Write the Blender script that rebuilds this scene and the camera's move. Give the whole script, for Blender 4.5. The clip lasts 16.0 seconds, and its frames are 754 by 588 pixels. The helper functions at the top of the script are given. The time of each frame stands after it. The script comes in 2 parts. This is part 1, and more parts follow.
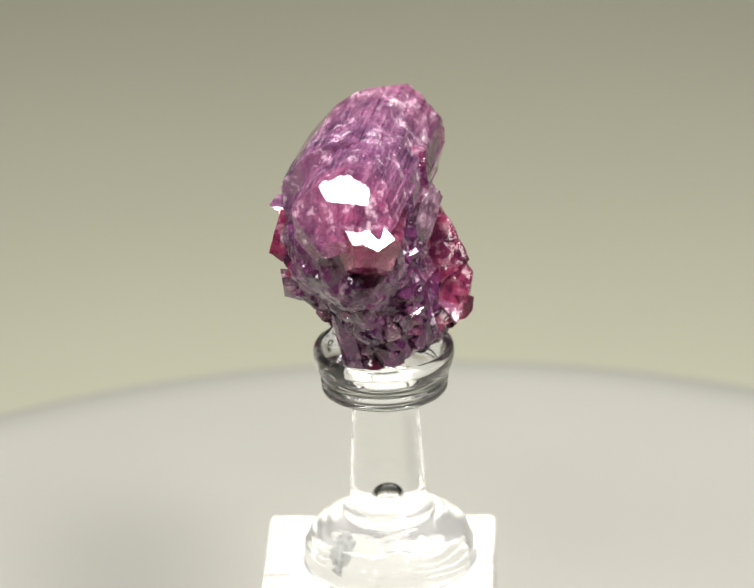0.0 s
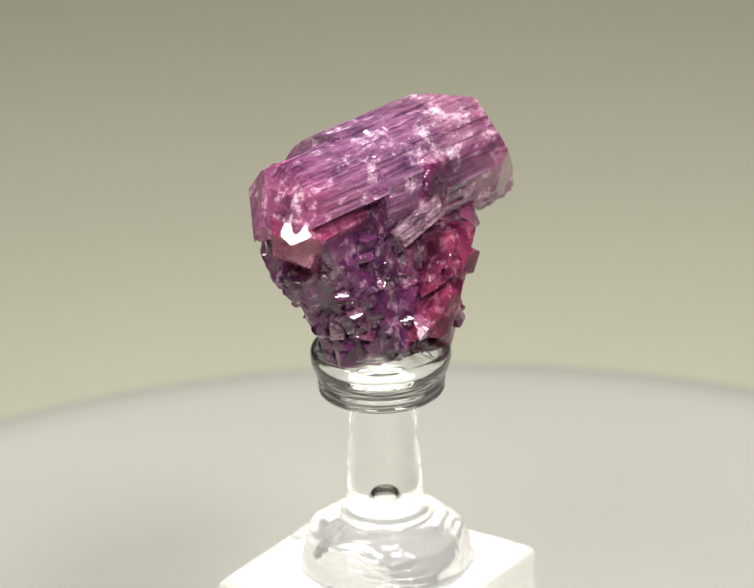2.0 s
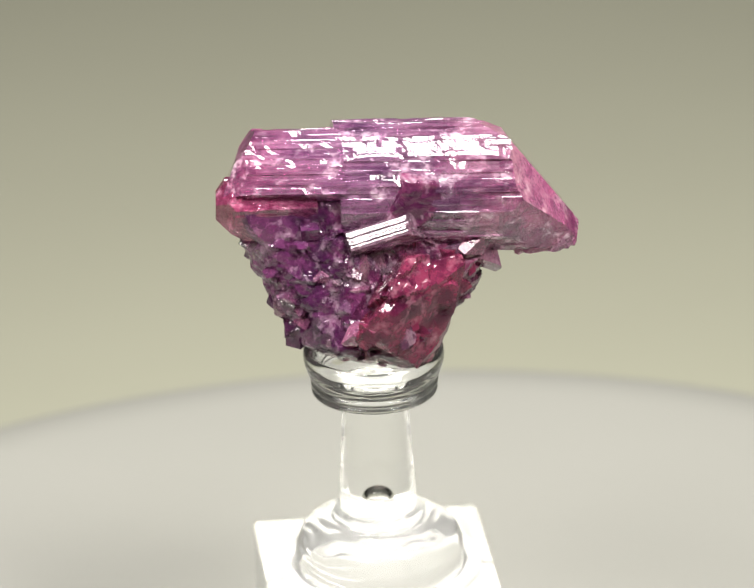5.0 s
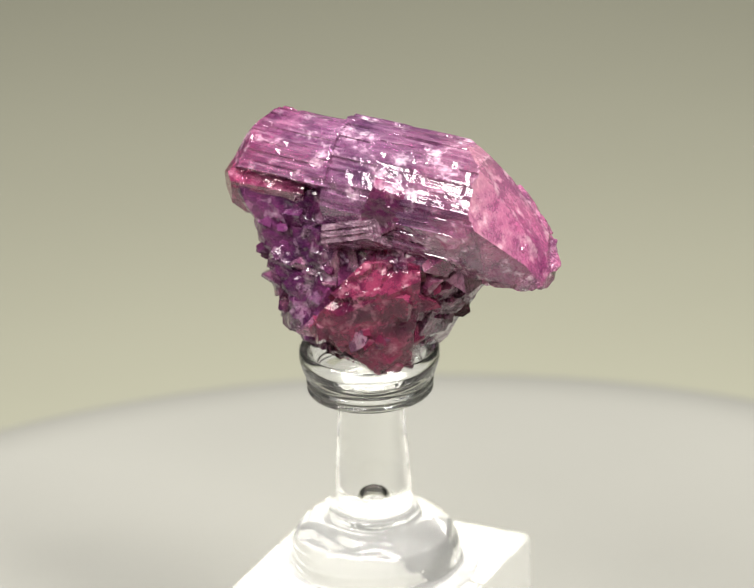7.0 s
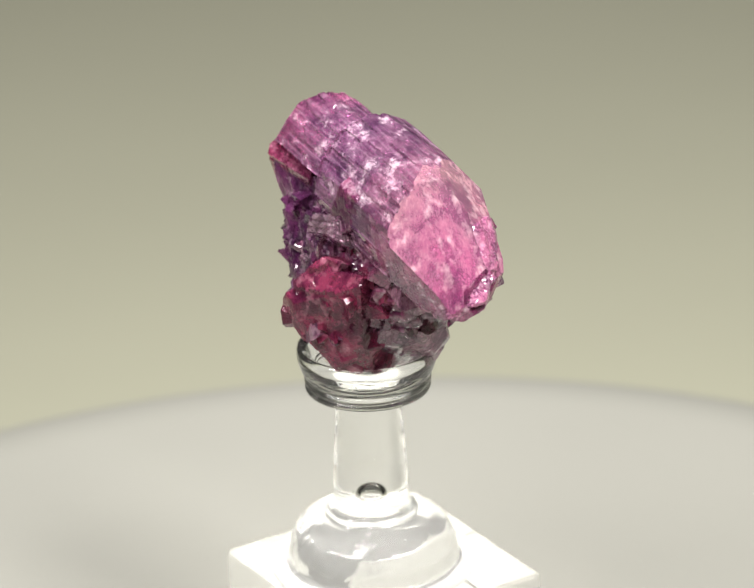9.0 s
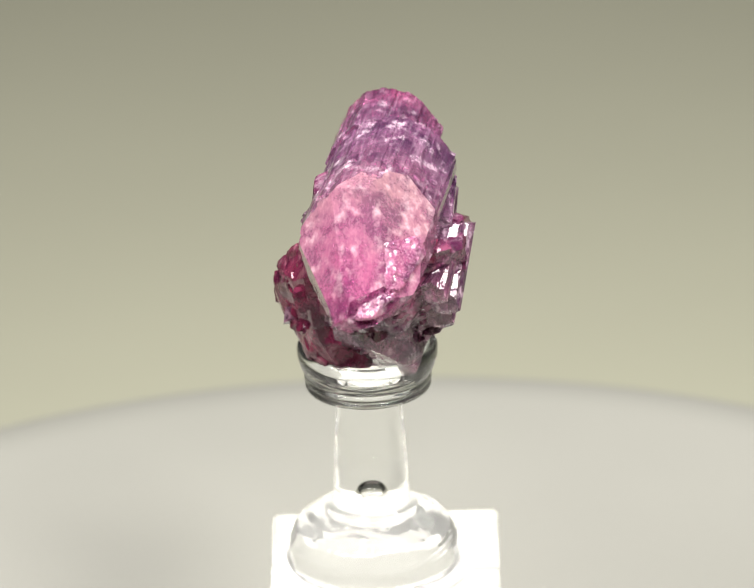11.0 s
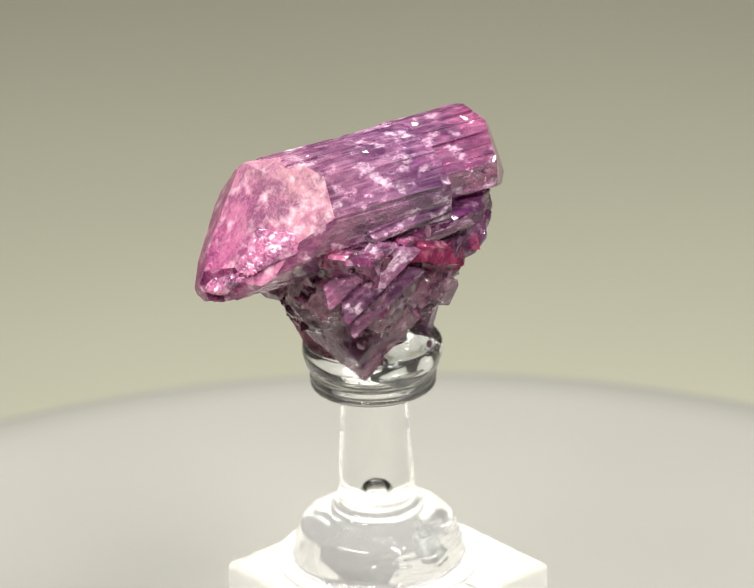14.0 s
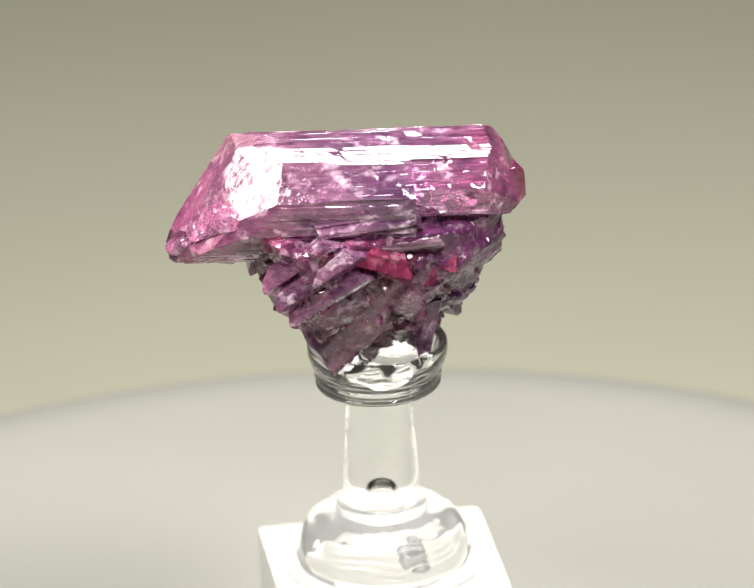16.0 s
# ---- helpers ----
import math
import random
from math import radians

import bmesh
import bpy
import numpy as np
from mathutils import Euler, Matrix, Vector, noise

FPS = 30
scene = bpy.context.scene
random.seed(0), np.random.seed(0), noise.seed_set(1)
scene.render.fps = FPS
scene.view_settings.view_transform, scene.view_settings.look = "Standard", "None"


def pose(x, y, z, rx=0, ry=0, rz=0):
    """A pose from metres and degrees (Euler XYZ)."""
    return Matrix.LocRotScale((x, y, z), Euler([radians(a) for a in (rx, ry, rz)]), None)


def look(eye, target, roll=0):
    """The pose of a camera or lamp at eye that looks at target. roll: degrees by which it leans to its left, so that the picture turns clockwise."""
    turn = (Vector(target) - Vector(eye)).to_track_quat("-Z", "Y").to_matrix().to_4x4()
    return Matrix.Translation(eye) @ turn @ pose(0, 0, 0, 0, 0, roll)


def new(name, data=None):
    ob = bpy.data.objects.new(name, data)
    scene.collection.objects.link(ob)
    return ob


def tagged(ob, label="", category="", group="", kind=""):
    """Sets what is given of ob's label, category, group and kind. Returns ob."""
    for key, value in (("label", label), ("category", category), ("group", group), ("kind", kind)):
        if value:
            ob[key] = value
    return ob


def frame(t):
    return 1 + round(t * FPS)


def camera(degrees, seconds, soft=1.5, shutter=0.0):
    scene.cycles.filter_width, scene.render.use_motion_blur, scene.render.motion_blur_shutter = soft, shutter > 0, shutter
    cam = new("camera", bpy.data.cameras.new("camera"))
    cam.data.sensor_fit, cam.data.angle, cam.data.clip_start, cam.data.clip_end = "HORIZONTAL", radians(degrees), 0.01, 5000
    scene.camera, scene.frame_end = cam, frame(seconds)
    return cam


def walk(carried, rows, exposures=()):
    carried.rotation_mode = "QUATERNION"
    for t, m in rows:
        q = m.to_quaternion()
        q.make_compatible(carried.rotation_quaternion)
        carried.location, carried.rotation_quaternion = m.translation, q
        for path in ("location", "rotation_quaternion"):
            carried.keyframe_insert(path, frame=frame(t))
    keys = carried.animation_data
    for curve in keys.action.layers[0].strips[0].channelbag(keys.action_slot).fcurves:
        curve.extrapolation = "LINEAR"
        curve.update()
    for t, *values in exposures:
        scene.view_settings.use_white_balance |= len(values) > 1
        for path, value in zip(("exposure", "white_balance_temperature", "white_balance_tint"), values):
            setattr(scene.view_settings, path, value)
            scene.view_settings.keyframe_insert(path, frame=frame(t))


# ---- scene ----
# ---------------------------------------------------------------- camera
MM = 0.001
TURN, HOME = 16.155, 5.3          # degrees per second of the turntable, time at which it stands square
EYE = Vector((0.0, -0.5266, 0.2874))
TILT, YAW = radians(24.06), radians(0.036)
AIM = EYE + Vector((math.sin(YAW) * math.cos(TILT), math.cos(YAW) * math.cos(TILT), -math.sin(TILT)))
cam = camera(8.0, 16.0, soft=1.2)
cam.data.dof.use_dof = True
cam.data.dof.focus_distance, cam.data.dof.aperture_fstop = 0.565, 36
walk(cam, [(0.0, look(EYE, AIM, -1.76)), (16.0, look(EYE, AIM, -1.76))])

# ---------------------------------------------------------------- light
world = bpy.data.worlds.new("dim_room")
scene.world = world
world.use_nodes = True
world.node_tree.nodes["Background"].inputs[0].default_value = (1.0, 0.97, 0.92, 1)
world.node_tree.nodes["Background"].inputs[1].default_value = 0.12
scene.view_settings.exposure = 0.0


def lamp(name, eye, target, size, watts, colour, spread, lean=0):
    data = bpy.data.lights.new(name, "AREA")
    data.shape, data.size, data.size_y = "RECTANGLE", size[0], size[1]
    data.energy, data.color, data.spread = watts, colour, radians(spread)
    ob = new(name, data)
    ob.matrix_world = look(eye, target, lean)
    return ob


lamp("lamp_left", (-0.200, -0.180, 0.376), (0, 0, 0.06), (0.33, 0.12), 1.5, (1.0, 0.97, 0.905), 150, 18)
lamp("lamp_right", (0.170, -0.199, 0.383), (0, 0, 0.06), (0.10, 0.12), 1.42, (1.0, 0.97, 0.905), 150)
lamp("lamp_top", (0, 0.0, 0.40), (0, 0.0, 0.0), (0.18, 0.14), 1.25, (1.0, 0.98, 0.94), 140)


# ---------------------------------------------------------------- materials
def material(name):
    m = bpy.data.materials.new(name)
    m.use_nodes = True
    return m, m.node_tree.nodes, m.node_tree.links, m.node_tree.nodes["Principled BSDF"]


def ramp(nodes, links, source, stops):
    node = nodes.new("ShaderNodeValToRGB")
    el = node.color_ramp.elements
    while len(el) < len(stops):
        el.new(0.5)
    for e, (at, col) in zip(el, stops):
        e.position, e.color = at, (*col, 1)
    links.new(source, node.inputs[0])
    return node


def matte(name, dark, light, scale, rough, bump=0.1):
    m, nodes, links, p = material(name)
    co = nodes.new("ShaderNodeTexCoord")
    n1, n2 = nodes.new("ShaderNodeTexNoise"), nodes.new("ShaderNodeTexNoise")
    n1.inputs["Scale"].default_value, n2.inputs["Scale"].default_value = scale, scale * 25
    for n in (n1, n2):
        n.inputs["Detail"].default_value = 4
        links.new(co.outputs["Object"], n.inputs["Vector"])
    links.new(ramp(nodes, links, n1.outputs[0], [(0.35, dark), (0.65, light)]).outputs[0], p.inputs["Base Color"])
    b = nodes.new("ShaderNodeBump")
    b.inputs["Strength"].default_value, b.inputs["Distance"].default_value = bump, 0.0004
    links.new(n2.outputs[0], b.inputs["Height"])
    links.new(b.outputs[0], p.inputs["Normal"])
    p.inputs["Roughness"].default_value = rough
    return m


def clear(name, tint, rough, ior=1.49, wave=0.0, scale=300):
    m, nodes, links, p = material(name)
    p.inputs["Base Color"].default_value = (*tint, 1)
    p.inputs["Transmission Weight"].default_value = 1
    p.inputs["Roughness"].default_value, p.inputs["IOR"].default_value = rough, ior
    if wave:
        co, n, b = nodes.new("ShaderNodeTexCoord"), nodes.new("ShaderNodeTexNoise"), nodes.new("ShaderNodeBump")
        n.inputs["Scale"].default_value = scale
        b.inputs["Strength"].default_value, b.inputs["Distance"].default_value = wave, 0.0004
        links.new(co.outputs["Object"], n.inputs["Vector"])
        links.new(n.outputs[0], b.inputs["Height"])
        links.new(b.outputs[0], p.inputs["Normal"])
    return m


def gem(name, along, cloud, trans, rough, grain, stretch=(1, 1, 1), amount=0.5, dark=0.6, flakes=1.4, lines=1.0, gloss=0.5, ior=1.76):
    """Tinted crystal: colour zones along x, dark patches, milky veils that hold back the light, fine relief."""
    m, nodes, links, p = material(name)
    co = nodes.new("ShaderNodeTexCoord")
    mp = nodes.new("ShaderNodeMapping")
    mp.inputs["Scale"].default_value = stretch
    turn = nodes.new("ShaderNodeMapping")
    turn.inputs["Rotation"].default_value[2] = radians(6.8)
    links.new(co.outputs["Object"], turn.inputs["Vector"])
    links.new(turn.outputs[0], mp.inputs["Vector"])

    def cloudy(scale, detail, source, contrast):
        n = nodes.new("ShaderNodeTexNoise")
        n.inputs["Scale"].default_value, n.inputs["Detail"].default_value = scale, detail
        n.inputs["Roughness"].default_value = 0.62
        links.new(source, n.inputs["Vector"])
        return n, ramp(nodes, links, n.outputs[0], [(contrast[0], (0, 0, 0)), (contrast[1], (1, 1, 1))])

    def sum_up(op, x, y, z=None):
        k = nodes.new("ShaderNodeMath")
        k.operation = op
        for i, value in enumerate((x, y, z)):
            if isinstance(value, (int, float)):
                k.inputs[i].default_value = value
            elif value is not None:
                links.new(value, k.inputs[i])
        return k.outputs[0]

    def blend(kind, factor, x, y):
        k = nodes.new("ShaderNodeMix")
        k.data_type, k.blend_type = "RGBA", kind
        for i, value in ((0, factor), (6, x), (7, y)):
            if isinstance(value, tuple):
                k.inputs[i].default_value = (*value, 1)
            elif isinstance(value, (int, float)):
                k.inputs[i].default_value = value
            else:
                links.new(value, k.inputs[i])
        return k.outputs[2]

    sep = nodes.new("ShaderNodeSeparateXYZ")
    links.new(co.outputs["Object"], sep.inputs[0])
    wob, _ = cloudy(150, 3, co.outputs["Object"], (0.4, 0.6))
    r = nodes.new("ShaderNodeMapRange")
    r.inputs["From Min"].default_value, r.inputs["From Max"].default_value = -0.011, 0.029
    links.new(sum_up("MULTIPLY_ADD", wob.outputs[0], 0.014, sep.outputs[0]), r.inputs[0])
    zones = ramp(nodes, links, r.outputs[0], along)
    wide = nodes.new("ShaderNodeMapping")
    wide.inputs["Scale"].default_value = [k ** 0.12 for k in stretch]
    links.new(turn.outputs[0], wide.inputs["Vector"])
    _, patch = cloudy(260, 4, wide.outputs[0], (0.45, 0.60))
    _, streak = cloudy(3600, 6, mp.outputs[0], (0.47, 0.66))
    _, speck = cloudy(620, 10, wide.outputs[0], (0.51, 0.70))
    _, mottle = cloudy(950, 6, wide.outputs[0], (0.40, 0.62))
    deep = blend("MULTIPLY", sum_up("MULTIPLY", patch.outputs[0], dark), zones.outputs[0], (0.26, 0.18, 0.36))
    deep = blend("MULTIPLY", sum_up("MULTIPLY", mottle.outputs[0], dark * 0.8), deep, (0.45, 0.28, 0.50))
    milk = sum_up("MULTIPLY", sum_up("MAXIMUM", sum_up("MULTIPLY", streak.outputs[0], lines), speck.outputs[0]), amount)
    links.new(blend("MIX", milk, deep, cloud), p.inputs["Base Color"])
    links.new(sum_up("MULTIPLY_ADD", milk, -0.8 * trans, trans), p.inputs["Transmission Weight"])
    fine = nodes.new("ShaderNodeTexNoise")
    fine.inputs["Scale"].default_value, fine.inputs["Detail"].default_value = 1300, 5
    links.new(mp.outputs[0], fine.inputs["Vector"])
    flake = nodes.new("ShaderNodeTexVoronoi")
    flake.inputs["Scale"].default_value = 1100
    links.new(co.outputs["Object"], flake.inputs["Vector"])
    pits = ramp(nodes, links, patch.outputs[0], [(0.2, (0.12, 0.12, 0.12)), (0.9, (1, 1, 1))])
    b = nodes.new("ShaderNodeBump")
    b.inputs["Strength"].default_value, b.inputs["Distance"].default_value = grain, 0.0003
    links.new(sum_up("MULTIPLY_ADD", sum_up("MULTIPLY", flake.outputs[0], pits.outputs[0]), flakes, fine.outputs[0]), b.inputs["Height"])
    links.new(b.outputs[0], p.inputs["Normal"])
    links.new(sum_up("MULTIPLY_ADD", streak.outputs[0], 0.08, rough), p.inputs["Roughness"])
    p.inputs["IOR"].default_value, p.inputs["Specular IOR Level"].default_value = ior, gloss
    return m


main_gem = gem("pink_purple_crystal", [(0.0, (0.76, 0.14, 0.38)), (0.2, (0.72, 0.27, 0.52)), (0.42, (0.60, 0.25, 0.51)), (0.62, (0.69, 0.30, 0.53)), (0.80, (0.79, 0.32, 0.53)), (1.0, (0.78, 0.10, 0.40))],
               (0.96, 0.80, 0.88), 0.80, 0.03, 0.10, (0.06, 1, 1), 0.74, 0.70, 0.6, 0.28, 0.5)
end_gem = gem("rose_crystal_face", [(0.0, (0.72, 0.30, 0.56)), (0.72, (0.80, 0.42, 0.50)), (0.86, (0.78, 0.30, 0.48)), (1.0, (0.70, 0.14, 0.38))],
              (0.94, 0.78, 0.78), 0.62, 0.03, 0.095, (1, 1, 0.12), 0.58, 0.55, 0.6, 0.25, 0.45)
tip_gem = gem("rose_crystal", [(0.0, (0.74, 0.12, 0.30)), (1.0, (0.70, 0.10, 0.32))], (0.86, 0.54, 0.68), 0.85, 0.04, 0.12, (0.2, 1, 1), 0.5, 0.4, 0.8, 0.4)
tip_rock_gem = gem("glittering_rose_crystal", [(0.0, (0.74, 0.24, 0.46)), (1.0, (0.76, 0.24, 0.46))], (0.95, 0.78, 0.84), 0.6, 0.04, 0.25, (1, 1, 1), 0.6, 0.7, 1.4, 0.6, 0.45)
rock_gem = gem("violet_matrix", [(0.0, (0.25, 0.07, 0.18)), (0.3, (0.20, 0.045, 0.16)), (0.5, (0.30, 0.055, 0.16)), (0.75, (0.42, 0.11, 0.22)), (1.0, (0.48, 0.22, 0.30))],
               (0.90, 0.66, 0.80), 0.50, 0.03, 0.14, (1, 1, 1), 0.42, 0.85, 1.2, 0.12, 0.45, 1.6)
ruby_gem = gem("red_crystal", [(0.0, (0.32, 0.045, 0.11)), (1.0, (0.34, 0.05, 0.12))], (0.82, 0.44, 0.54), 0.50, 0.03, 0.08, (1, 1, 1), 0.36, 0.85, 1.2, 0.1, 0.3, 1.45)
smoke_gem = gem("smoky_crystal", [(0.0, (0.40, 0.13, 0.25)), (0.45, (0.44, 0.15, 0.27)), (0.8, (0.52, 0.26, 0.36)), (1.0, (0.52, 0.30, 0.38))], (0.88, 0.68, 0.76), 0.60, 0.03, 0.12, (1, 1, 0.2), 0.45, 0.85, 1.2, 0.3, 0.45, 1.6)
pale_gem = gem("pale_crystal", [(0.0, (0.70, 0.38, 0.52)), (1.0, (0.70, 0.44, 0.56))], (0.86, 0.72, 0.80), 0.88, 0.04, 0.14, (0.05, 1, 1), 0.4, 0.5, 0.5)
acrylic = clear("clear_acrylic", (0.985, 0.99, 0.985), 0.0)
acrylic_block = clear("clear_acrylic_block", (0.985, 0.99, 0.985), 0.02, 1.49, 0.05, 120)
bp = acrylic_block.node_tree.nodes["Principled BSDF"]
bp.inputs["Base Color"].default_value, bp.inputs["Transmission Weight"].default_value = (0.97, 0.975, 0.965, 1), 0.965
glass = clear("clear_glass", (0.96, 0.97, 0.97), 0.0, 1.52, 0.10, 200)
glass.node_tree.nodes["Principled BSDF"].inputs["Transmission Weight"].default_value = 0.985
foot_acrylic = clear("wavy_cast_acrylic", (0.985, 0.99, 0.985), 0.0, 1.49, 0.4, 520)
foot_acrylic.node_tree.nodes["Principled BSDF"].inputs["Transmission Weight"].default_value = 0.78
putty_clear = clear("clear_putty", (0.96, 0.97, 0.97), 0.02, 1.45, 0.06, 260)
flaw_grey = matte("dark_grey_flaw", (0.05, 0.055, 0.055), (0.20, 0.21, 0.20), 900, 0.4)
disc_white = matte("pale_grey_turntable_plastic", (0.270, 0.268, 0.244), (0.294, 0.291, 0.267), 9, 0.55)
bench_paper = matte("cream_bench_paper", (0.335, 0.332, 0.259), (0.36, 0.358, 0.279), 5, 0.9)
room_grey = matte("grey_room_paint", (0.13, 0.13, 0.125), (0.17, 0.17, 0.16), 2, 0.9)


# ---------------------------------------------------------------- mesh helpers
def part(name, bm, mat, parent, label="", smooth=False):
    me = bpy.data.meshes.new(name)
    bmesh.ops.recalc_face_normals(bm, faces=bm.faces[:])
    for f in bm.faces:
        f.smooth = smooth
    bm.to_mesh(me)
    bm.free()
    me.materials.append(mat)
    ob = new(name, me)
    ob.parent = parent
    if label:
        ob["label"] = label
    return ob


def lathe(profile, n=96):
    """Solid of revolution about z from (radius, height) pairs in mm; ends on the axis are closed."""
    bm = bmesh.new()
    rings = []
    for r, z in profile:
        if r < 1e-6:
            rings.append([bm.verts.new((0, 0, z * MM))])
        else:
            rings.append([bm.verts.new((r * MM * math.cos(2 * math.pi * i / n), r * MM * math.sin(2 * math.pi * i / n), z * MM)) for i in range(n)])
    for a, b in zip(rings, rings[1:]):
        for i in range(n):
            j = (i + 1) % n
            loop = [a[i % len(a)], a[j % len(a)], b[j % len(b)], b[i % len(b)]]
            loop = list(dict.fromkeys(loop))
            if len(loop) > 2:
                bm.faces.new(loop)
    return bm


def rounded(points, radius, steps=6):
    """Profile with its inner corners rounded off."""
    out = [points[0]]
    for a, b, c in zip(points, points[1:], points[2:]):
        a, b, c = Vector(a), Vector(b), Vector(c)
        u, v = a - b, c - b
        d = min(radius, u.length * 0.45, v.length * 0.45)
        p, q = b + u.normalized() * d, b + v.normalized() * d
        for i in range(steps + 1):
            s = i / steps
            out.append(tuple((1 - s) ** 2 * p + 2 * s * (1 - s) * b + s * s * q))
    out.append(points[-1])
    return out


def dense(points, radius, step):
    """Rounded profile with points no farther apart than step."""
    line = [Vector(p) for p in rounded(points, radius)]
    out = []
    for a, b in zip(line, line[1:]):
        n = max(1, int((b - a).length / step))
        out += [tuple(a.lerp(b, i / n)) for i in range(n)]
    return out + [tuple(line[-1])]


def cut(bm, normal, at):
    """Cleave a closed mesh by the plane through at (mm); what lies towards normal is lost, the cut is closed."""
    bmesh.ops.bisect_plane(bm, geom=bm.verts[:] + bm.edges[:] + bm.faces[:], plane_co=Vector(at) * MM,
                           plane_no=Vector(normal).normalized(), clear_outer=True, dist=1e-7)
    open_edges = [e for e in bm.edges if e.is_boundary]
    if open_edges:
        bmesh.ops.holes_fill(bm, edges=open_edges, sides=0)


def prism(section, start, end, cuts, fine=5, rough=0.10, seed=1, axis=None):
    """Striated crystal along x: the section (y, z in mm) split into fine ridges, drawn from start to end, then cleaved.
    axis: a pose in mm that carries it from the x axis to its place."""
    rnd = random.Random(seed)
    ring = []
    for (y0, z0), (y1, z1) in zip(section, section[1:] + section[:1]):
        n = Vector((z1 - z0, -(y1 - y0))).normalized()
        for i in range(fine):
            s = (i + (rnd.uniform(-0.3, 0.3) if i else 0)) / fine
            j = rnd.uniform(-rough, rough)
            ring.append((y0 + (y1 - y0) * s + n.x * j, z0 + (z1 - z0) * s + n.y * j))
    bm = bmesh.new()
    rows = [[bm.verts.new((x * MM, y * MM, z * MM)) for y, z in ring] for x in (start, end)]
    for i in range(len(ring)):
        j = (i + 1) % len(ring)
        bm.faces.new((rows[0][i], rows[0][j], rows[1][j], rows[1][i]))
    bm.faces.new(rows[0][::-1])
    bm.faces.new(rows[1])
    for normal, at in cuts:
        cut(bm, normal, at)
    if axis is not None:
        for v in bm.verts:
            v.co = (axis @ (v.co / MM)) * MM
    return bm


def lump(centre, radii, cuts, level=4, rough=0.6, cell=3.0, seed=0):
    """Broken rock: a ball stretched to radii (mm), cleaved, its skin broken into small crystal faces."""
    bm = bmesh.new()
    bmesh.ops.create_icosphere(bm, subdivisions=level, radius=1.0)
    c = Vector(centre)
    for v in bm.verts:
        v.co = (c + Vector([a * b for a, b in zip(v.co, radii)])) * MM
    for normal, at in cuts:
        for v in bm.verts:
            n = Vector(normal).normalized()
            over = (v.co - Vector(at) * MM).dot(n)
            if over > 0:
                v.co -= n * over
    for v in bm.verts:
        p = v.co / MM / cell + Vector((seed * 7.3, seed * 3.1, seed))
        d, q = noise.voronoi(p)
        cellv = noise.cell(q[0] * 9.1)
        out = (v.co - c * MM).normalized()
        v.co += out * MM * rough * (cellv * 0.9 + (d[1] - d[0]) * 0.9 - 0.6)
    return bm


# ---------------------------------------------------------------- room
def slab(name, lo, hi, mat, label, kind="structure", category="wall"):
    bm = bmesh.new()
    bmesh.ops.create_cube(bm, size=1)
    for v in bm.verts:
        v.co = Vector([a + (b - a) * (k + 0.5) for a, b, k in zip(lo, hi, v.co)])
    return tagged(part(name, bm, mat, None), label, category, kind=kind)


slab("floor", (-0.9, -0.9, -0.055), (0.9, 0.9, -0.035), bench_paper, "plain cream paper on the bench under the turntable", category="floor")
slab("wall_back", (-0.9, 0.9, -0.055), (0.9, 0.92, 0.9), room_grey, "plain grey wall behind the bench")
slab("wall_west", (-0.92, -0.9, -0.04), (-0.9, 0.9, 0.9), room_grey, "plain grey wall beside the bench")
slab("wall_east", (0.9, -0.9, -0.04), (0.92, 0.9, 0.9), room_grey, "plain grey wall beside the bench")
slab("wall_south", (-0.9, -0.92, -0.04), (0.9, -0.9, 0.9), room_grey, "plain grey wall behind the camera")
slab("ceiling", (-0.9, -0.9, 0.9), (0.9, 0.9, 0.92), room_grey, "plain grey ceiling above the bench", category="ceiling")

# ---------------------------------------------------------------- turntable
turntable = tagged(new("turntable"), "round white turntable with a rounded rim, turning slowly", "turntable")
OFF = Matrix.Translation((0.0025 * math.cos(radians(-15)), 0.0025 * math.sin(radians(-15)), 0))
shoulder = [(87 + 30 * math.sin(radians(a)), -30 + 30 * math.cos(radians(a))) for a in range(0, 70, 3)]
bm = lathe([(0, 0), (45, 0)] + shoulder + [(110, -24), (0, -24)], 192)
bm.transform(OFF)
part("platter", bm, disc_white, turntable, smooth=True)
bm = lathe([(0, -24.1), (60, -24.1), (60, -34.8), (0, -34.8)], 96)
part("turntable_foot", bm, room_grey, turntable)

# ---------------------------------------------------------------- display stand
stand = tagged(new("display_stand"), "clear turned acrylic pedestal on a square clear block", "display stand")
CENTRE = Matrix.Translation((-0.0003, -0.0009, 0.02))
bm = bmesh.new()
bmesh.ops.create_cube(bm, size=1)
for v in bm.verts:
    v.co = Vector((v.co.x * 0.025, v.co.y * 0.025, 0.01004 + v.co.z * 0.01992))
bmesh.ops.bevel(bm, geom=bm.edges[:], offset=0.0003, segments=2, affect="EDGES")
bm.transform(pose(-0.00043, 0.00036, 0, 0, 0, 1.3))
# the column is cast into the block: its foot opens into a round hole in the top face
top = max(bm.faces, key=lambda f: f.calc_center_median().z)
rim = [e for e in top.edges]
bmesh.ops.delete(bm, geom=[top], context="FACES_ONLY")
ring = [bm.verts.new(CENTRE @ Vector((0.009 * math.cos(2 * math.pi * i / 96), 0.009 * math.sin(2 * math.pi * i / 96), 0))) for i in range(96)]
hole = [bm.edges.new((ring[i], ring[(i + 1) % 96])) for i in range(96)]
bmesh.ops.triangle_fill(bm, edges=rim + hole, use_beauty=True)
for f in [f for f in bm.faces if all(v in ring for v in f.verts)]:
    bm.faces.remove(f)
block = part("base_block", bm, acrylic_block, stand, "square block of clear acrylic")
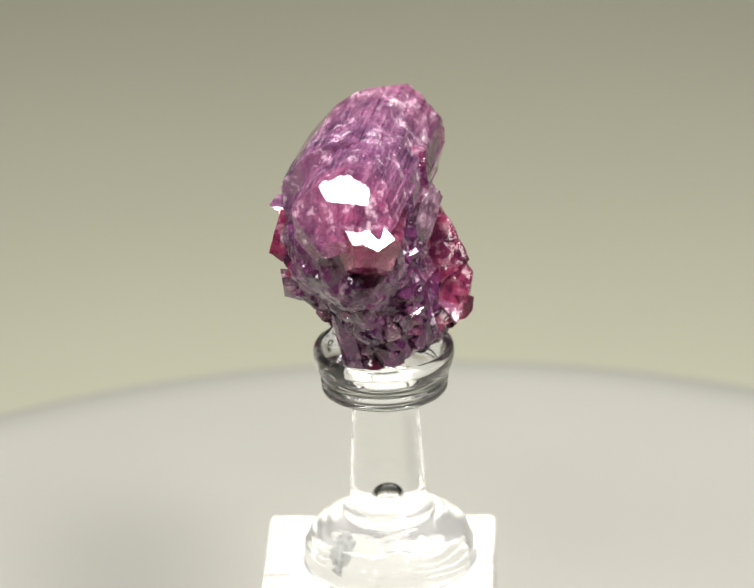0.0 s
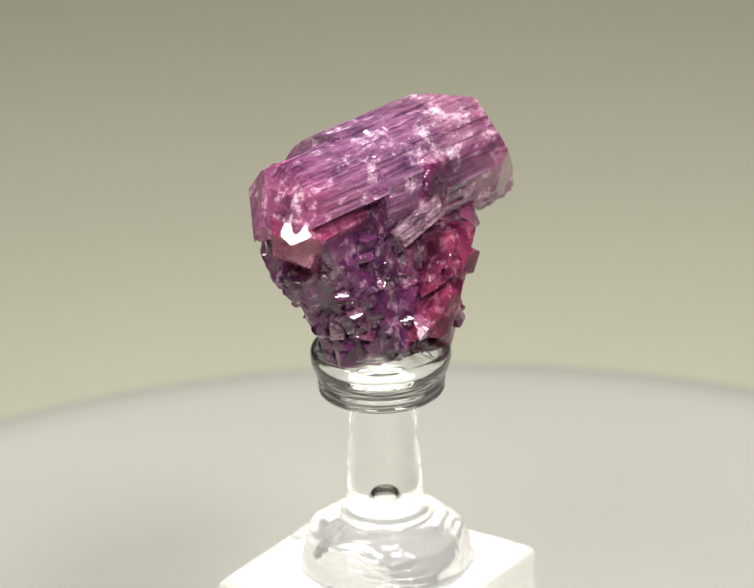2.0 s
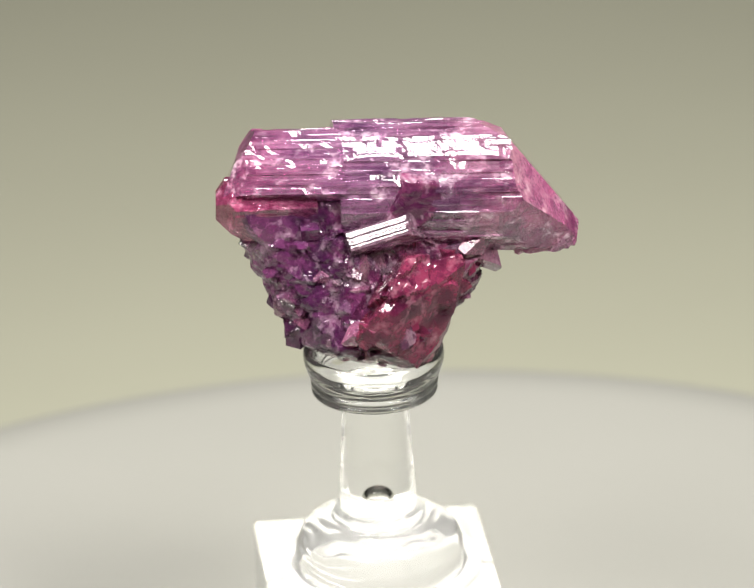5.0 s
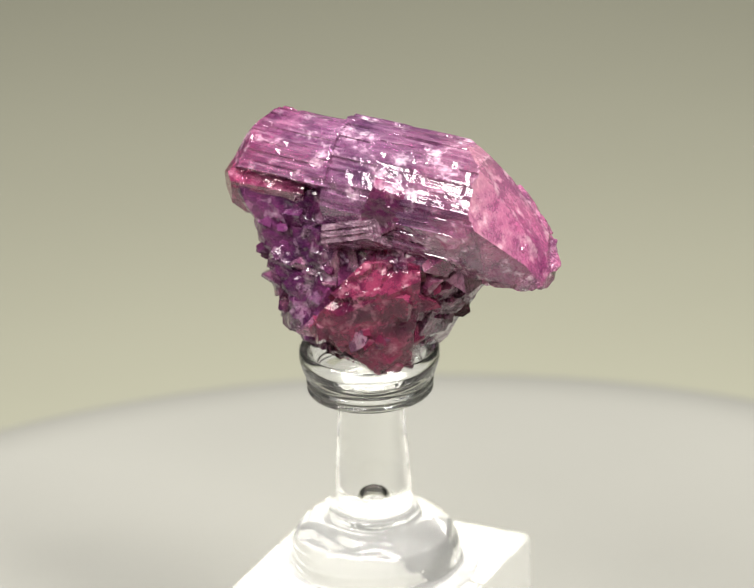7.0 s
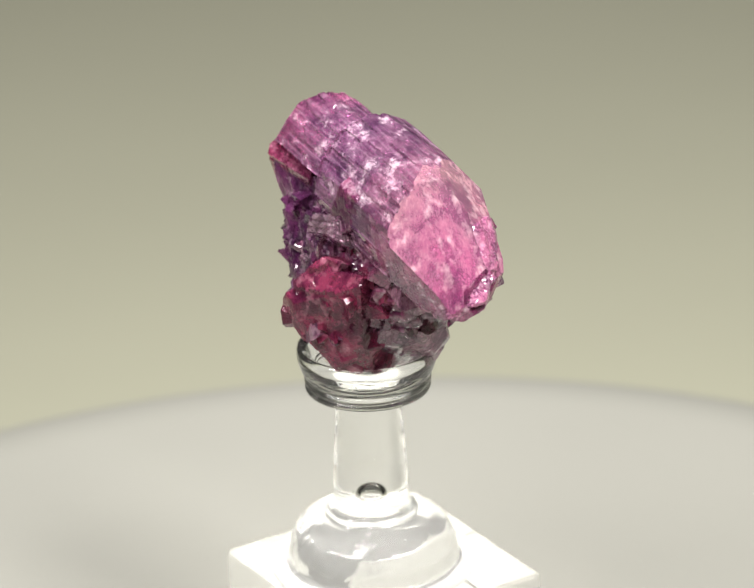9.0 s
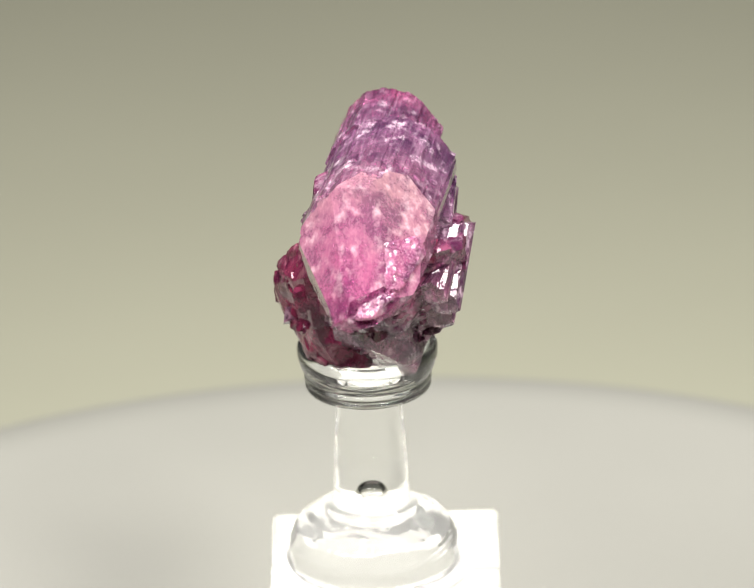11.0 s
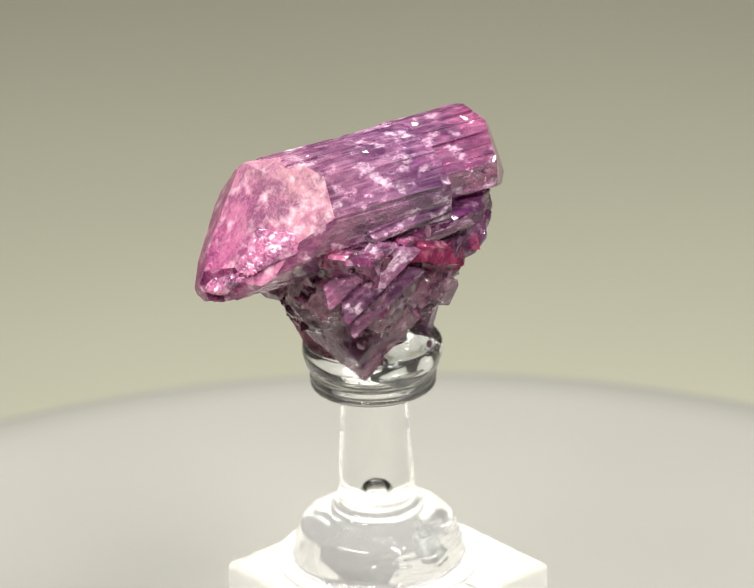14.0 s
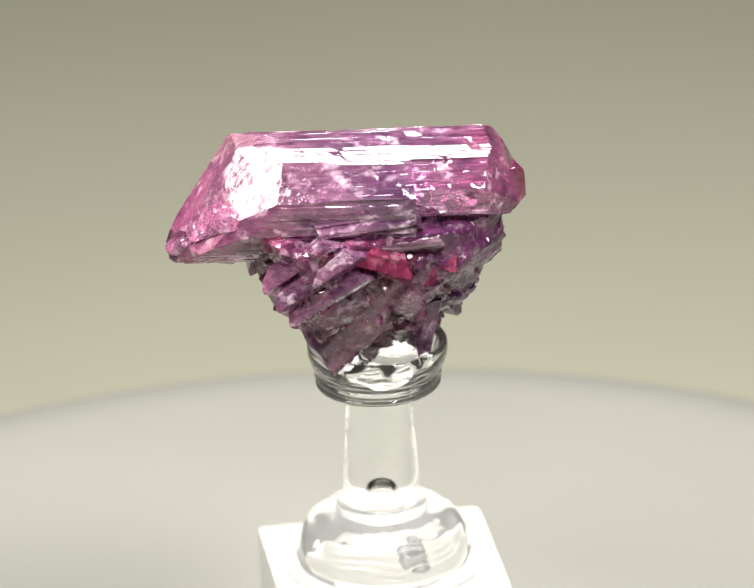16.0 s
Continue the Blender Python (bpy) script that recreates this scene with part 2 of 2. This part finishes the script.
bm = lathe(dense([(9.0, 0.0), (11.1, 0.1), (11.2, 0.8), (9.3, 1.3), (9.2, 3.0), (8.4, 5.0), (6.4, 6.3), (4.9, 6.8), (4.9, 7.5), (4.2, 7.8)], 0.5, 0.12))
for v in bm.verts:
    if 0.0014 < v.co.z < 0.0066:
        v.co.z += 0.00013 * math.sin(v.co.z * 7000 + 7 * noise.noise(v.co * 260)) * max(0.0, 0.3 + 2 * noise.noise(v.co * 170))
    if v.co.z > 0.0001:
        v.co += Vector((v.co.x, v.co.y, 0)).normalized() * 0.00016 * noise.noise(v.co * 420) + Vector((0, 0, 0.00014 * noise.noise(v.co * 330 + Vector((3, 1, 2))))) * (1 if 0.0012 < v.co.z < 0.007 else 0)
bm.transform(CENTRE)
part("foot", bm, foot_acrylic, stand, "bulbous wavy clear acrylic foot", smooth=True)
bm = lathe(rounded([(4.2, 7.8), (4.15, 9.0), (3.9, 14), (3.55, 19.6), (3.5, 20.2)], 0.5))
bm.transform(CENTRE)
part("column", bm, acrylic, stand, "tapered clear acrylic column", smooth=True)
bm = lathe(rounded([(3.5, 20.2), (3.6, 20.9), (5.8, 21.4), (6.7, 21.6), (6.85, 21.95), (6.5, 22.25), (6.85, 22.5), (6.9, 22.85), (6.7, 23.1), (7.2, 24.0), (7.6, 25.4),
                    (7.55, 26.4), (7.2, 26.8), (6.7, 26.5), (5.6, 24.9), (3.6, 23.9), (0, 23.6)], 0.35))
bm.transform(CENTRE)
part("cup", bm, glass, stand, "ringed clear glass cup", smooth=True)
# added air void: shapes the dark dome that refraction shows in the column
bm = lathe([(1.15 * math.sin(radians(a)), 8.9 + 1.7 * math.cos(radians(a))) for a in range(0, 91, 10)] + [(0.9, 8.7), (0, 8.65)], 32)
bm.transform(CENTRE)
part("refraction_dome", bm, clear("dome_air", (1, 1, 1), 0.0, 0.67), stand, "added air dome standing for a dark refraction in the column", smooth=True)
part("dark_flaw", lump((-2.5, 3.2, 22.3), (1.7, 1.1, 1.5), [], 3, 0.5, 1.2, 14), flaw_grey, stand, "dark grey flaw inside the foot")
for ob in stand.children:
    ob.visible_shadow = False

# ---------------------------------------------------------------- mineral specimen (lengths in mm above the block)
specimen = tagged(new("mineral_specimen"), "translucent pink and purple crystal cluster fixed on the stand", "mineral")


def lath(start, end, wide, seed, tips=((1, 0, 0.7), (-1, 0.3, 0.6)), flat=0.75):
    """Small striated six-sided crystal between two points (mm), with bevelled ends."""
    a, b = Vector(start), Vector(end)
    half = (b - a).length / 2
    six = [(wide * math.cos(math.pi * k / 3 + 0.3), wide * flat * math.sin(math.pi * k / 3 + 0.3)) for k in range(6)]
    place = Matrix.Translation((a + b) / 2) @ (b - a).to_track_quat("X", "Z").to_matrix().to_4x4()
    return prism(six, -half, half, [(n, ((half - wide * 0.4) * (1 if n[0] > 0 else -1), 0, wide * 0.25)) for n in tips], 3, 0.06, seed, place)


def terraces(section, step, height, seed):
    """Section of a striated crystal (y, z in mm): each flank split into narrow terraces with low risers."""
    rnd = random.Random(seed)
    out = []
    for (y0, z0), (y1, z1) in zip(section, section[1:] + section[:1]):
        a, b = Vector((y0, z0)), Vector((y1, z1))
        n = Vector((b.y - a.y, a.x - b.x)).normalized()
        count = max(2, int((b - a).length / step))
        marks = [0.0] + sorted((k + rnd.uniform(-0.35, 0.35)) / count for k in range(1, count)) + [1.0]
        for k, (s, e) in enumerate(zip(marks, marks[1:])):
            sunk = 0.0 if k == 0 else -height * rnd.random() ** 2
            out.append((a.lerp(b, s + (e - s) * 0.08) + n * sunk, n))
            out.append((a.lerp(b, s + (e - s) * 0.92) + n * sunk, n))
    return out


def striated(section, start, end, cuts, seed, step=0.55, height=0.14, wave=0.10, pits=0.25, pace=0.55, shear=0.0, pivot=0.0):
    """Long crystal along x: terraced flanks that swell, break off and are pitted along the way; then cleaved by cuts."""
    rnd = random.Random(seed)
    ring = terraces(section, step, height, seed)
    bm = bmesh.new()
    rows, x = [], start
    lag = [rnd.uniform(0, 40) for _ in ring]
    while True:
        row = []
        for k, (p, n) in enumerate(ring):
            q = Vector((x / 5.5, lag[k // 2 * 2], seed))
            push = wave * noise.noise(q)
            push -= 0.16 * (noise.cell(Vector((x / 4.2 + lag[k // 2 * 2], k // 2, seed))) > 0.82)
            dent = noise.noise(Vector((x / 1.3, p.x / 1.0, p.y / 1.0)) + Vector((seed, 0, 0)))
            push -= pits * max(0.0, dent - 0.28) * 2.2
            row.append(bm.verts.new((x * MM, (p.x + n.x * push - shear * (x - pivot)) * MM, (p.y + n.y * push) * MM)))
        rows.append(row)
        if x >= end:
            break
        x = min(end, x + pace * rnd.uniform(0.6, 1.4))
    for a, b in zip(rows, rows[1:]):
        for i in range(len(ring)):
            j = (i + 1) % len(ring)
            bm.faces.new((a[i], a[j], b[j], b[i]))
    bm.faces.new(rows[0][::-1])
    bm.faces.new(rows[-1])
    for normal, at in cuts:
        cut(bm, normal, at)
    return bm


def crystal_skin(planes, centre, level, rough, cell, seed, fine=0.35):
    """Rock inside the given facets, its skin grown over with interlocking flat-faced crystals."""
    bm = bmesh.new()
    bmesh.ops.create_icosphere(bm, subdivisions=level, radius=1.0)
    c = Vector(centre)
    flat = [(Vector(q[:3]), q[3] - Vector(q[:3]).dot(c)) for q in planes]
    for v in bm.verts:
        way = v.co.normalized()
        reach = min(d / way.dot(n) for n, d in flat if way.dot(n) > 1e-3)
        p = c + way * reach
        total = 0.0
        for size, share in ((cell, 1.0), (cell * 0.4, fine)):
            at = p / size + Vector((seed * 7.3, seed * 3.1, seed))
            _, near = noise.voronoi(at)
            best = -9.0
            for q in near[:4]:
                tilt = noise.cell_vector(q * 9.1) - Vector((0.5, 0.5, 0.5))
                d = at - q
                best = max(best, noise.cell(q * 5.7) * 0.5 + tilt.dot(d) * 1.3 - 0.75 * max(abs(d.x + 0.3 * d.y), abs(d.y - 0.3 * d.z), abs(d.z)))
            total += share * best
        v.co = (p + way * rough * total) * MM
    return bm


def chunk(centre, size, seed, lean=None):
    """One blocky broken crystal of a few flat faces."""
    rnd = random.Random(seed)
    bm = bmesh.new()
    bmesh.ops.create_cube(bm, size=2.0)
    turn = Euler([rnd.uniform(0, 6.28) for _ in range(3)]).to_matrix()
    c = Vector(centre)
    long = (rnd.uniform(1.0, 1.9), rnd.uniform(0.75, 1.1), rnd.uniform(0.6, 1.0))
    for v in bm.verts:
        v.co = (c + turn @ Vector([a * b * size for a, b in zip(v.co, long)])) * MM
    for _ in range(5):
        n = Vector((rnd.gauss(0, 1), rnd.gauss(0, 1), rnd.gauss(0, 1))).normalized()
        cut(bm, n, c + n * size * rnd.uniform(0.75, 1.0))
    return bm


def tablet(face, along, normal, length, width, depth, lines=5, seed=1):
    """Tabular crystal with one large striated face: the middle of the face (mm), its long direction and its normal."""
    rnd = random.Random(seed)
    n = Vector(normal).normalized()
    u = (Vector(along) - n * n.dot(Vector(along))).normalized()
    w = n.cross(u)
    c = Vector(face) - n * depth / 2
    profile = [(-width / 2, -depth / 2), (-width / 2, depth / 2 - 0.35)]
    for k in range(lines):
        low, high = -width / 2 + 0.3 + (width - 0.6) * k / lines, -width / 2 + 0.3 + (width - 0.6) * (k + 0.9) / lines
        level = depth / 2 - rnd.uniform(0, 0.3)
        profile += [(low, level), (high, level)]
    profile += [(width / 2, depth / 2 - 0.35), (width / 2, -depth / 2)]
    bm = bmesh.new()
    rows = [[bm.verts.new((c + u * e * length / 2 + w * a + n * b) * MM) for a, b in profile] for e in (-1, 1)]
    for k in range(len(profile)):
        j = (k + 1) % len(profile)
        bm.faces.new((rows[0][k], rows[0][j], rows[1][j], rows[1][k]))
    bm.faces.new(rows[0][::-1])
    bm.faces.new(rows[1])
    for e in (-1, 1):
        cut(bm, u * e + n * rnd.uniform(0.2, 0.5) + w * rnd.uniform(-0.4, 0.4), c + u * e * (length / 2 - 0.25 * width) + n * depth * 0.3)
    return bm


# long prism, grown in two blocks with a crack between them: sections (y, z) and end facets
FRONT = [(0.6, 51.5), (3.4, 51.0), (5.7, 49.75), (8.2, 46.8), (8.2, 45.2), (8.0, 42.8), (6.6, 40.4), (4.2, 38.5), (0.4, 37.5),
         (-3.0, 38.3), (-5.0, 40.8), (-5.8, 44.0), (-5.3, 46.7), (-3.5, 49.4), (-1.5, 51.0)]
REAR = [(1.2, 51.3), (3.8, 50.5), (5.2, 49.4), (7.4, 46.8), (6.8, 43.6), (4.2, 42.4), (0.6, 44.0), (-2.6, 44.8),
        (-4.2, 46.2), (-2.9, 48.7), (-0.9, 50.7)]
APEX = (14.5, 0.55, 49.85)
TIPS = [((0.50, 0.600, 0.625), APEX), ((0.80, 0.12, 0.588), APEX), ((0.84, -0.42, 0.34), (18.9, -3.5, 44.9)), ((0.72, -0.52, 0.45), (16.3, -3.0, 48.5)),
        ((0.93, 0.30, 0.20), (19.3, 3.8, 42.4)), ((0.80, 0.58, -0.16), (19.0, 4.6, 41.0)), ((0.97, -0.10, -0.22), (22.0, 0.0, 39.2)), ((0.35, 0.80, 0.20), (10.7, 7.3, 45.9)), ((0.30, -0.92, -0.25), (19.5, -4.6, 41.0)),
        ((0.34, 0.10, 0.935), (12.6, 0.5, 51.0)), ((0.67, 0.535, 0.51), (16.4, 2.2, 46.4)), ((0.13, 0.755, 0.643), (4.0, 6.6, 48.5))]
bm = striated(FRONT[::-1], -3.6, 22.5, TIPS, 3, shear=0.125, pivot=3.5)
long_crystal = part("long_crystal", bm, main_gem, specimen, "long striated pink-purple prism")
long_crystal.data.materials.append(end_gem)
TIP_WAYS = [Vector(n).normalized() for n, _ in TIPS if n[0] > 0.3 and n[2] > 0.3]
for f in long_crystal.data.polygons:
    if f.center.x > 0.006 and any(f.normal.dot(w) > 0.9995 for w in TIP_WAYS):
        f.material_index = 1
BACK = [((-0.774, 0.121, 0.622), (-12.3, 0.7, 51.0)), ((-0.92, 0.16, 0.36), (-14.2, 1.0, 48.4)), ((-1.0, 0.12, 0.04), (-15.4, 1.0, 46.0)), ((-0.75, 0.60, 0.28), (-13.2, 4.4, 48.2)),
        ((-0.70, -0.52, 0.48), (-15.2, -3.2, 44.9)), ((-0.62, 0.75, -0.05), (-12.6, 6.4, 45.5)), ((-0.7, 0.1, -0.7), (-15.0, 0.0, 42.6))]
bm = striated(REAR[::-1], -17.5, -3.0, BACK, 5, wave=0.14, shear=0.125, pivot=-9.0)
part("rear_block", bm, main_gem, specimen, "dull-ended half of the striated prism behind a crack")

# broken, crystal-covered lower part of the tip
TIP_ROCK = [(0.67, 0.535, 0.51, 36.2), (0.97, -0.10, -0.22, 12.9), (0.80, 0.58, -0.16, 11.4), (0.35, 0.80, 0.20, 18.8), (0.30, -0.92, -0.25, -0.1), (0.80, 0.12, 0.588, 40.8),
            (0.84, -0.42, 0.34, 32.4), (-1, 0, 0, -14.8), (0, 0, -1, -37.4), (0.4, 0.2, -0.9, -26.6), (0.1, 0.7, -0.6, -20.4), (0.62, -0.55, 0.56, 37.9), (0, 0, 1, 45.6), (0, -1, 0, 3.9)]
part("broken_tip", crystal_skin(TIP_ROCK, (18.0, 1.0, 41.0), 5, 0.6, 2.2, 12), tip_rock_gem, specimen, "rough glittering rose tip of the prism")

# short rose crystal below the dull end
bm = striated([(-4.3, 44.6), (-2.4, 46.4), (1.6, 46.3), (3.0, 43.8), (1.2, 40.9), (-2.6, 40.5)][::-1], -17.5, -6.0,
              [((-1, 0.05, 0.05), (-16.5, 0, 44.5)), ((-0.72, -0.62, -0.1), (-15.3, -3.3, 44.2)), ((-0.6, 0.8, 0.0), (-15.3, 1.6, 44.0)), ((-0.6, 0.0, -0.8), (-15.9, 0, 42.2)), ((-0.7, 0.6, 0.35), (-16.0, 1.5, 45.3)), ((-0.72, -0.27, 0.63), (-16.2, -0.8, 45.4)), ((-0.774, 0.121, 0.622), (-16.0, 0.8, 45.6))], 7, 0.8, 0.06, 0.05, 0.1)
part("short_crystal", bm, tip_gem, specimen, "short rose crystal beside the long one")

# rough matrix under the prism
MATRIX = [(-0.12, 0.99, -0.06, 7.0), (-0.36, 0.64, -0.67, -15.2), (-0.68, 0.67, -0.29, -0.1), (-0.65, 0.36, -0.67, -14.9), (0.50, -0.84, -0.19, 3.1),
          (-0.20, -0.41, -0.89, -22.4), (-0.89, 0.11, -0.44, -4.6), (0.68, -0.52, -0.51, -8.6), (-0.83, -0.46, -0.31, -0.6), (0.76, -0.06, -0.65, -13.9),
          (-0.63, -0.75, -0.21, 1.9), (0.78, 0.49, -0.37, -3.2), (0.0, -0.90, 0.43, 24.6), (0.32, -0.90, -0.30, -0.2), (-0.03, 0.96, -0.29, -1.3),
          (-0.45, 0.86, -0.23, 1.0), (-0.11, 0.72, -0.68, -16.2), (-0.55, 0.63, -0.54, -11.7), (0.87, -0.30, -0.40, -4.4), (-0.74, 0.36, -0.57, -10.8),
          (0.71, 0.23, -0.67, -14.5), (0.0, 0.2, 1.0, 43.6), (0.0, 0.0, -1.0, -25.5), (0.0, -0.97, 0.25, 15.3), (-1.0, 0.0, 0.0, 13.2), (-0.6, 0.8, 0.0, 11.0)]
MATRIX = [(x, y, z, d + (-0.7 if abs(y) > 0.5 and x > -0.3 else 0.3)) for x, y, z, d in MATRIX]
part("matrix", crystal_skin(MATRIX, (0, 0, 36), 6, 1.3, 3.0, 2), rock_gem, specimen, "dark violet rough crystalline matrix")

RED = [(0.23, -0.88, 0.41, 23.8), (0.0, -0.99, -0.16, 5.1), (-0.28, -0.64, -0.71, -15.2), (0.50, -0.84, -0.19, 3.1), (0.81, -0.49, -0.32, -0.9),
       (0.72, -0.52, -0.47, -5.9), (-0.77, -0.48, -0.41, -5.4), (-0.44, -0.52, -0.73, -16.1), (-0.64, -0.75, -0.18, 3.3), (-0.49, -0.87, 0.01, 10.4),
       (-0.20, -0.83, -0.51, -7.5), (0.31, -0.90, -0.30, -0.2), (0.0, 0.3, 1.0, 37.0), (0.2, 1.0, 0.0, 0.5), (-0.8, 0.1, 0.6, 20.5),
       (0.9, 0.4, -0.1, 1.5), (0.0, 0.0, -1.0, -26.0)]
part("red_crystal", crystal_skin(RED, (2.0, -5.5, 32.0), 6, 1.0, 4.6, 8, 0.12), ruby_gem, specimen, "dark red blocky crystal")

SMOKY = [(0.61, -0.29, -0.73, -16.4), (0.87, -0.30, -0.40, -4.4), (0.72, -0.05, -0.70, -14.0), (-0.44, 0.62, -0.65, -15.9), (0.91, 0.08, -0.41, -4.4), (-0.59, 0.40, -0.70, -18.8), (0.49, 0.87, 0.07, 10.0), (0.58, 0.29, -0.76, -15.0), (0.45, -0.35, -0.82, -19.2), (0.01, 0.93, -0.36, -5.0), (0.77, 0.61, -0.17, 3.8), (0.75, 0.35, -0.55, -8.5), (0.94, 0.16, -0.31, -0.6), (0.66, -0.14, -0.74, -15.3)]
SMOKY += [(0.0, 0.0, 1.0, 38.0), (-1.0, -0.3, 0.0, 1.0), (-0.3, -1.0, 0.2, 8.0)]
part("smoky_crystal", crystal_skin(SMOKY, (5.5, 2.5, 30.5), 6, 0.5, 4.4, 9, 0.15), smoke_gem, specimen, "smoky grey-mauve crystal point")

part("violet_inclusion", crystal_skin([(0, -0.99, 0.1, 10.35), (0, 1, 0, -2.0), (0.7, -0.5, 0.5, 31.0), (-0.8, -0.4, 0.4, 18.6), (0.5, -0.5, -0.7, -24.4), (-0.4, -0.5, -0.8, -32.0), (0.1, -0.4, 0.9, 45.2), (1, -0.2, -0.1, 5.6), (-1, -0.1, 0, 0.2)], (5.0, -4.0, 45.2), 5, 0.3, 2.4, 15), rock_gem, specimen, "dark violet crystal grown into the prism")
part("mauve_tip", lath((-5.6, 3.0, 33.0), (-4.4, 1.6, 26.0), 1.8, 21), rock_gem, specimen, "small mauve crystal near the cup")
part("pale_lath", tablet((0.0, -6.4, 42.3), (8.0, -1.0, 2.4), (-0.33, -0.70, 0.633), 8.2, 2.3, 3.4, 6, 22), pale_gem, specimen, "pale striated crystal lath")
part("slanting_lath", lath((11.2, 7.6, 35.6), (2.4, 9.3, 42.0), 1.9, 23), main_gem, specimen, "slanting pink crystal lath")
part("slanting_lath", lath((9.8, 7.0, 33.4), (1.4, 8.9, 39.2), 1.8, 24), main_gem, specimen, "slanting pink crystal lath")
part("slanting_lath", lath((12.4, 6.6, 37.2), (4.8, 8.6, 42.8), 1.6, 33), main_gem, specimen, "slanting pink crystal lath")
part("flat_lath", tablet((1.6, 8.6, 44.3), (12.0, -0.3, -1.0), (0.092, 0.769, 0.633), 11.6, 1.8, 2.8, 4, 25), main_gem, specimen, "striated pink crystal lath under the prism")
part("flat_lath", tablet((-1.4, 8.9, 41.6), (12.0, 0.0, -0.8), (0.092, 0.769, 0.633), 10.4, 1.2, 2.4, 3, 26), pale_gem, specimen, "thin pale crystal lath")
part("brown_crystal", lath((5.0, -1.6, 41.0), (13.8, -1.8, 37.2), 3.1, 27), smoke_gem, specimen, "smoky brown-mauve crystal below the prism")
part("ruby_knob", lath((3.5, -3.6, 32.0), (7.6, -4.4, 30.4), 1.4, 28), ruby_gem, specimen, "small dark ruby-red crystal")
part("ruby_knob", lath((2.6, 8.4, 40.6), (-3.2, 9.2, 38.8), 1.7, 34, flat=0.95), ruby_gem, specimen, "small dark ruby-red crystal")
part("clear_knob", chunk((-2.4, 8.3, 34.6), 1.4, 6), pale_gem, specimen, "small clear pink knob")


def sprinkle(planes, centre, count, sizes, seed, mats, keep, share=0.6):
    """Small broken crystals grown out of the rock's skin at odd angles."""
    rnd = random.Random(seed)
    c = Vector(centre)
    flat = [(Vector(q[:3]), q[3] - Vector(q[:3]).dot(c)) for q in planes]
    made = 0
    while made < count:
        way = Vector((rnd.gauss(0, 1), rnd.gauss(0, 1), rnd.gauss(0, 0.8))).normalized()
        reach = min(d / way.dot(n) for n, d in flat if way.dot(n) > 1e-3)
        p = c + way * reach
        if not 27.0 < p.z < 43.0 or abs(p.x) > 12.0 or not keep(p):
            continue
        size = rnd.uniform(*sizes)
        if rnd.random() < share:
            bm = chunk(p - way * size * 0.75, size, seed * 100 + made)
        else:
            lean = (way + Vector((rnd.gauss(0, 0.9), rnd.gauss(0, 0.9), rnd.gauss(0, 0.9)))).normalized()
            bm = lath(p - lean * size * 2.0 - way * size * 0.7, p + lean * size * 1.0 - way * size * 0.7, size * 0.8, seed * 100 + made)
        part("small_crystal", bm, mats[made % len(mats)], specimen)
        made += 1


sprinkle(MATRIX, (0, 0, 36), 90, (0.5, 1.4), 31, (rock_gem, rock_gem, smoke_gem, rock_gem, main_gem, rock_gem, pale_gem), lambda p: p.y < 2 and p.x < 3)
sprinkle(MATRIX, (0, 0, 36), 44, (0.4, 1.3), 47, (smoke_gem, ruby_gem, smoke_gem, ruby_gem, tip_gem, pale_gem), lambda p: p.y > 2)
sprinkle(MATRIX, (0, 0, 36), 36, (0.5, 1.5), 53, (smoke_gem, ruby_gem, rock_gem, smoke_gem), lambda p: p.x > 3 and p.y < 2)
sprinkle(RED, (2.0, -5.5, 32.0), 14, (0.5, 1.3), 59, (ruby_gem, ruby_gem, smoke_gem), lambda p: p.y < -6, 1.0)
putty = tagged(new("mounting_putty"), "blob of clear mounting putty under the crystal", "putty")
bm = bmesh.new()
bmesh.ops.create_icosphere(bm, subdivisions=5, radius=1.0)
for v in bm.verts:
    swell = 1 + 0.28 * noise.noise(v.co * 1.3 + Vector((4, 2, 7)))
    v.co = Vector((-1.0, 3.4, 26.0)) * MM + Vector((v.co.x * 4.2, v.co.y * 2.7, v.co.z * 2.5)) * MM * swell
pt = part("putty_blob", bm, putty_clear, putty, smooth=True)
pt.visible_shadow = False


def motions():
    for ob, z in ((turntable, 0.0), (stand, 0.0), (specimen, 0.02), (putty, 0.02)):
        walk(ob, [(t, pose(0, 0, z, 0, 0, -TURN * (t - HOME))) for t in range(17)])


motions()
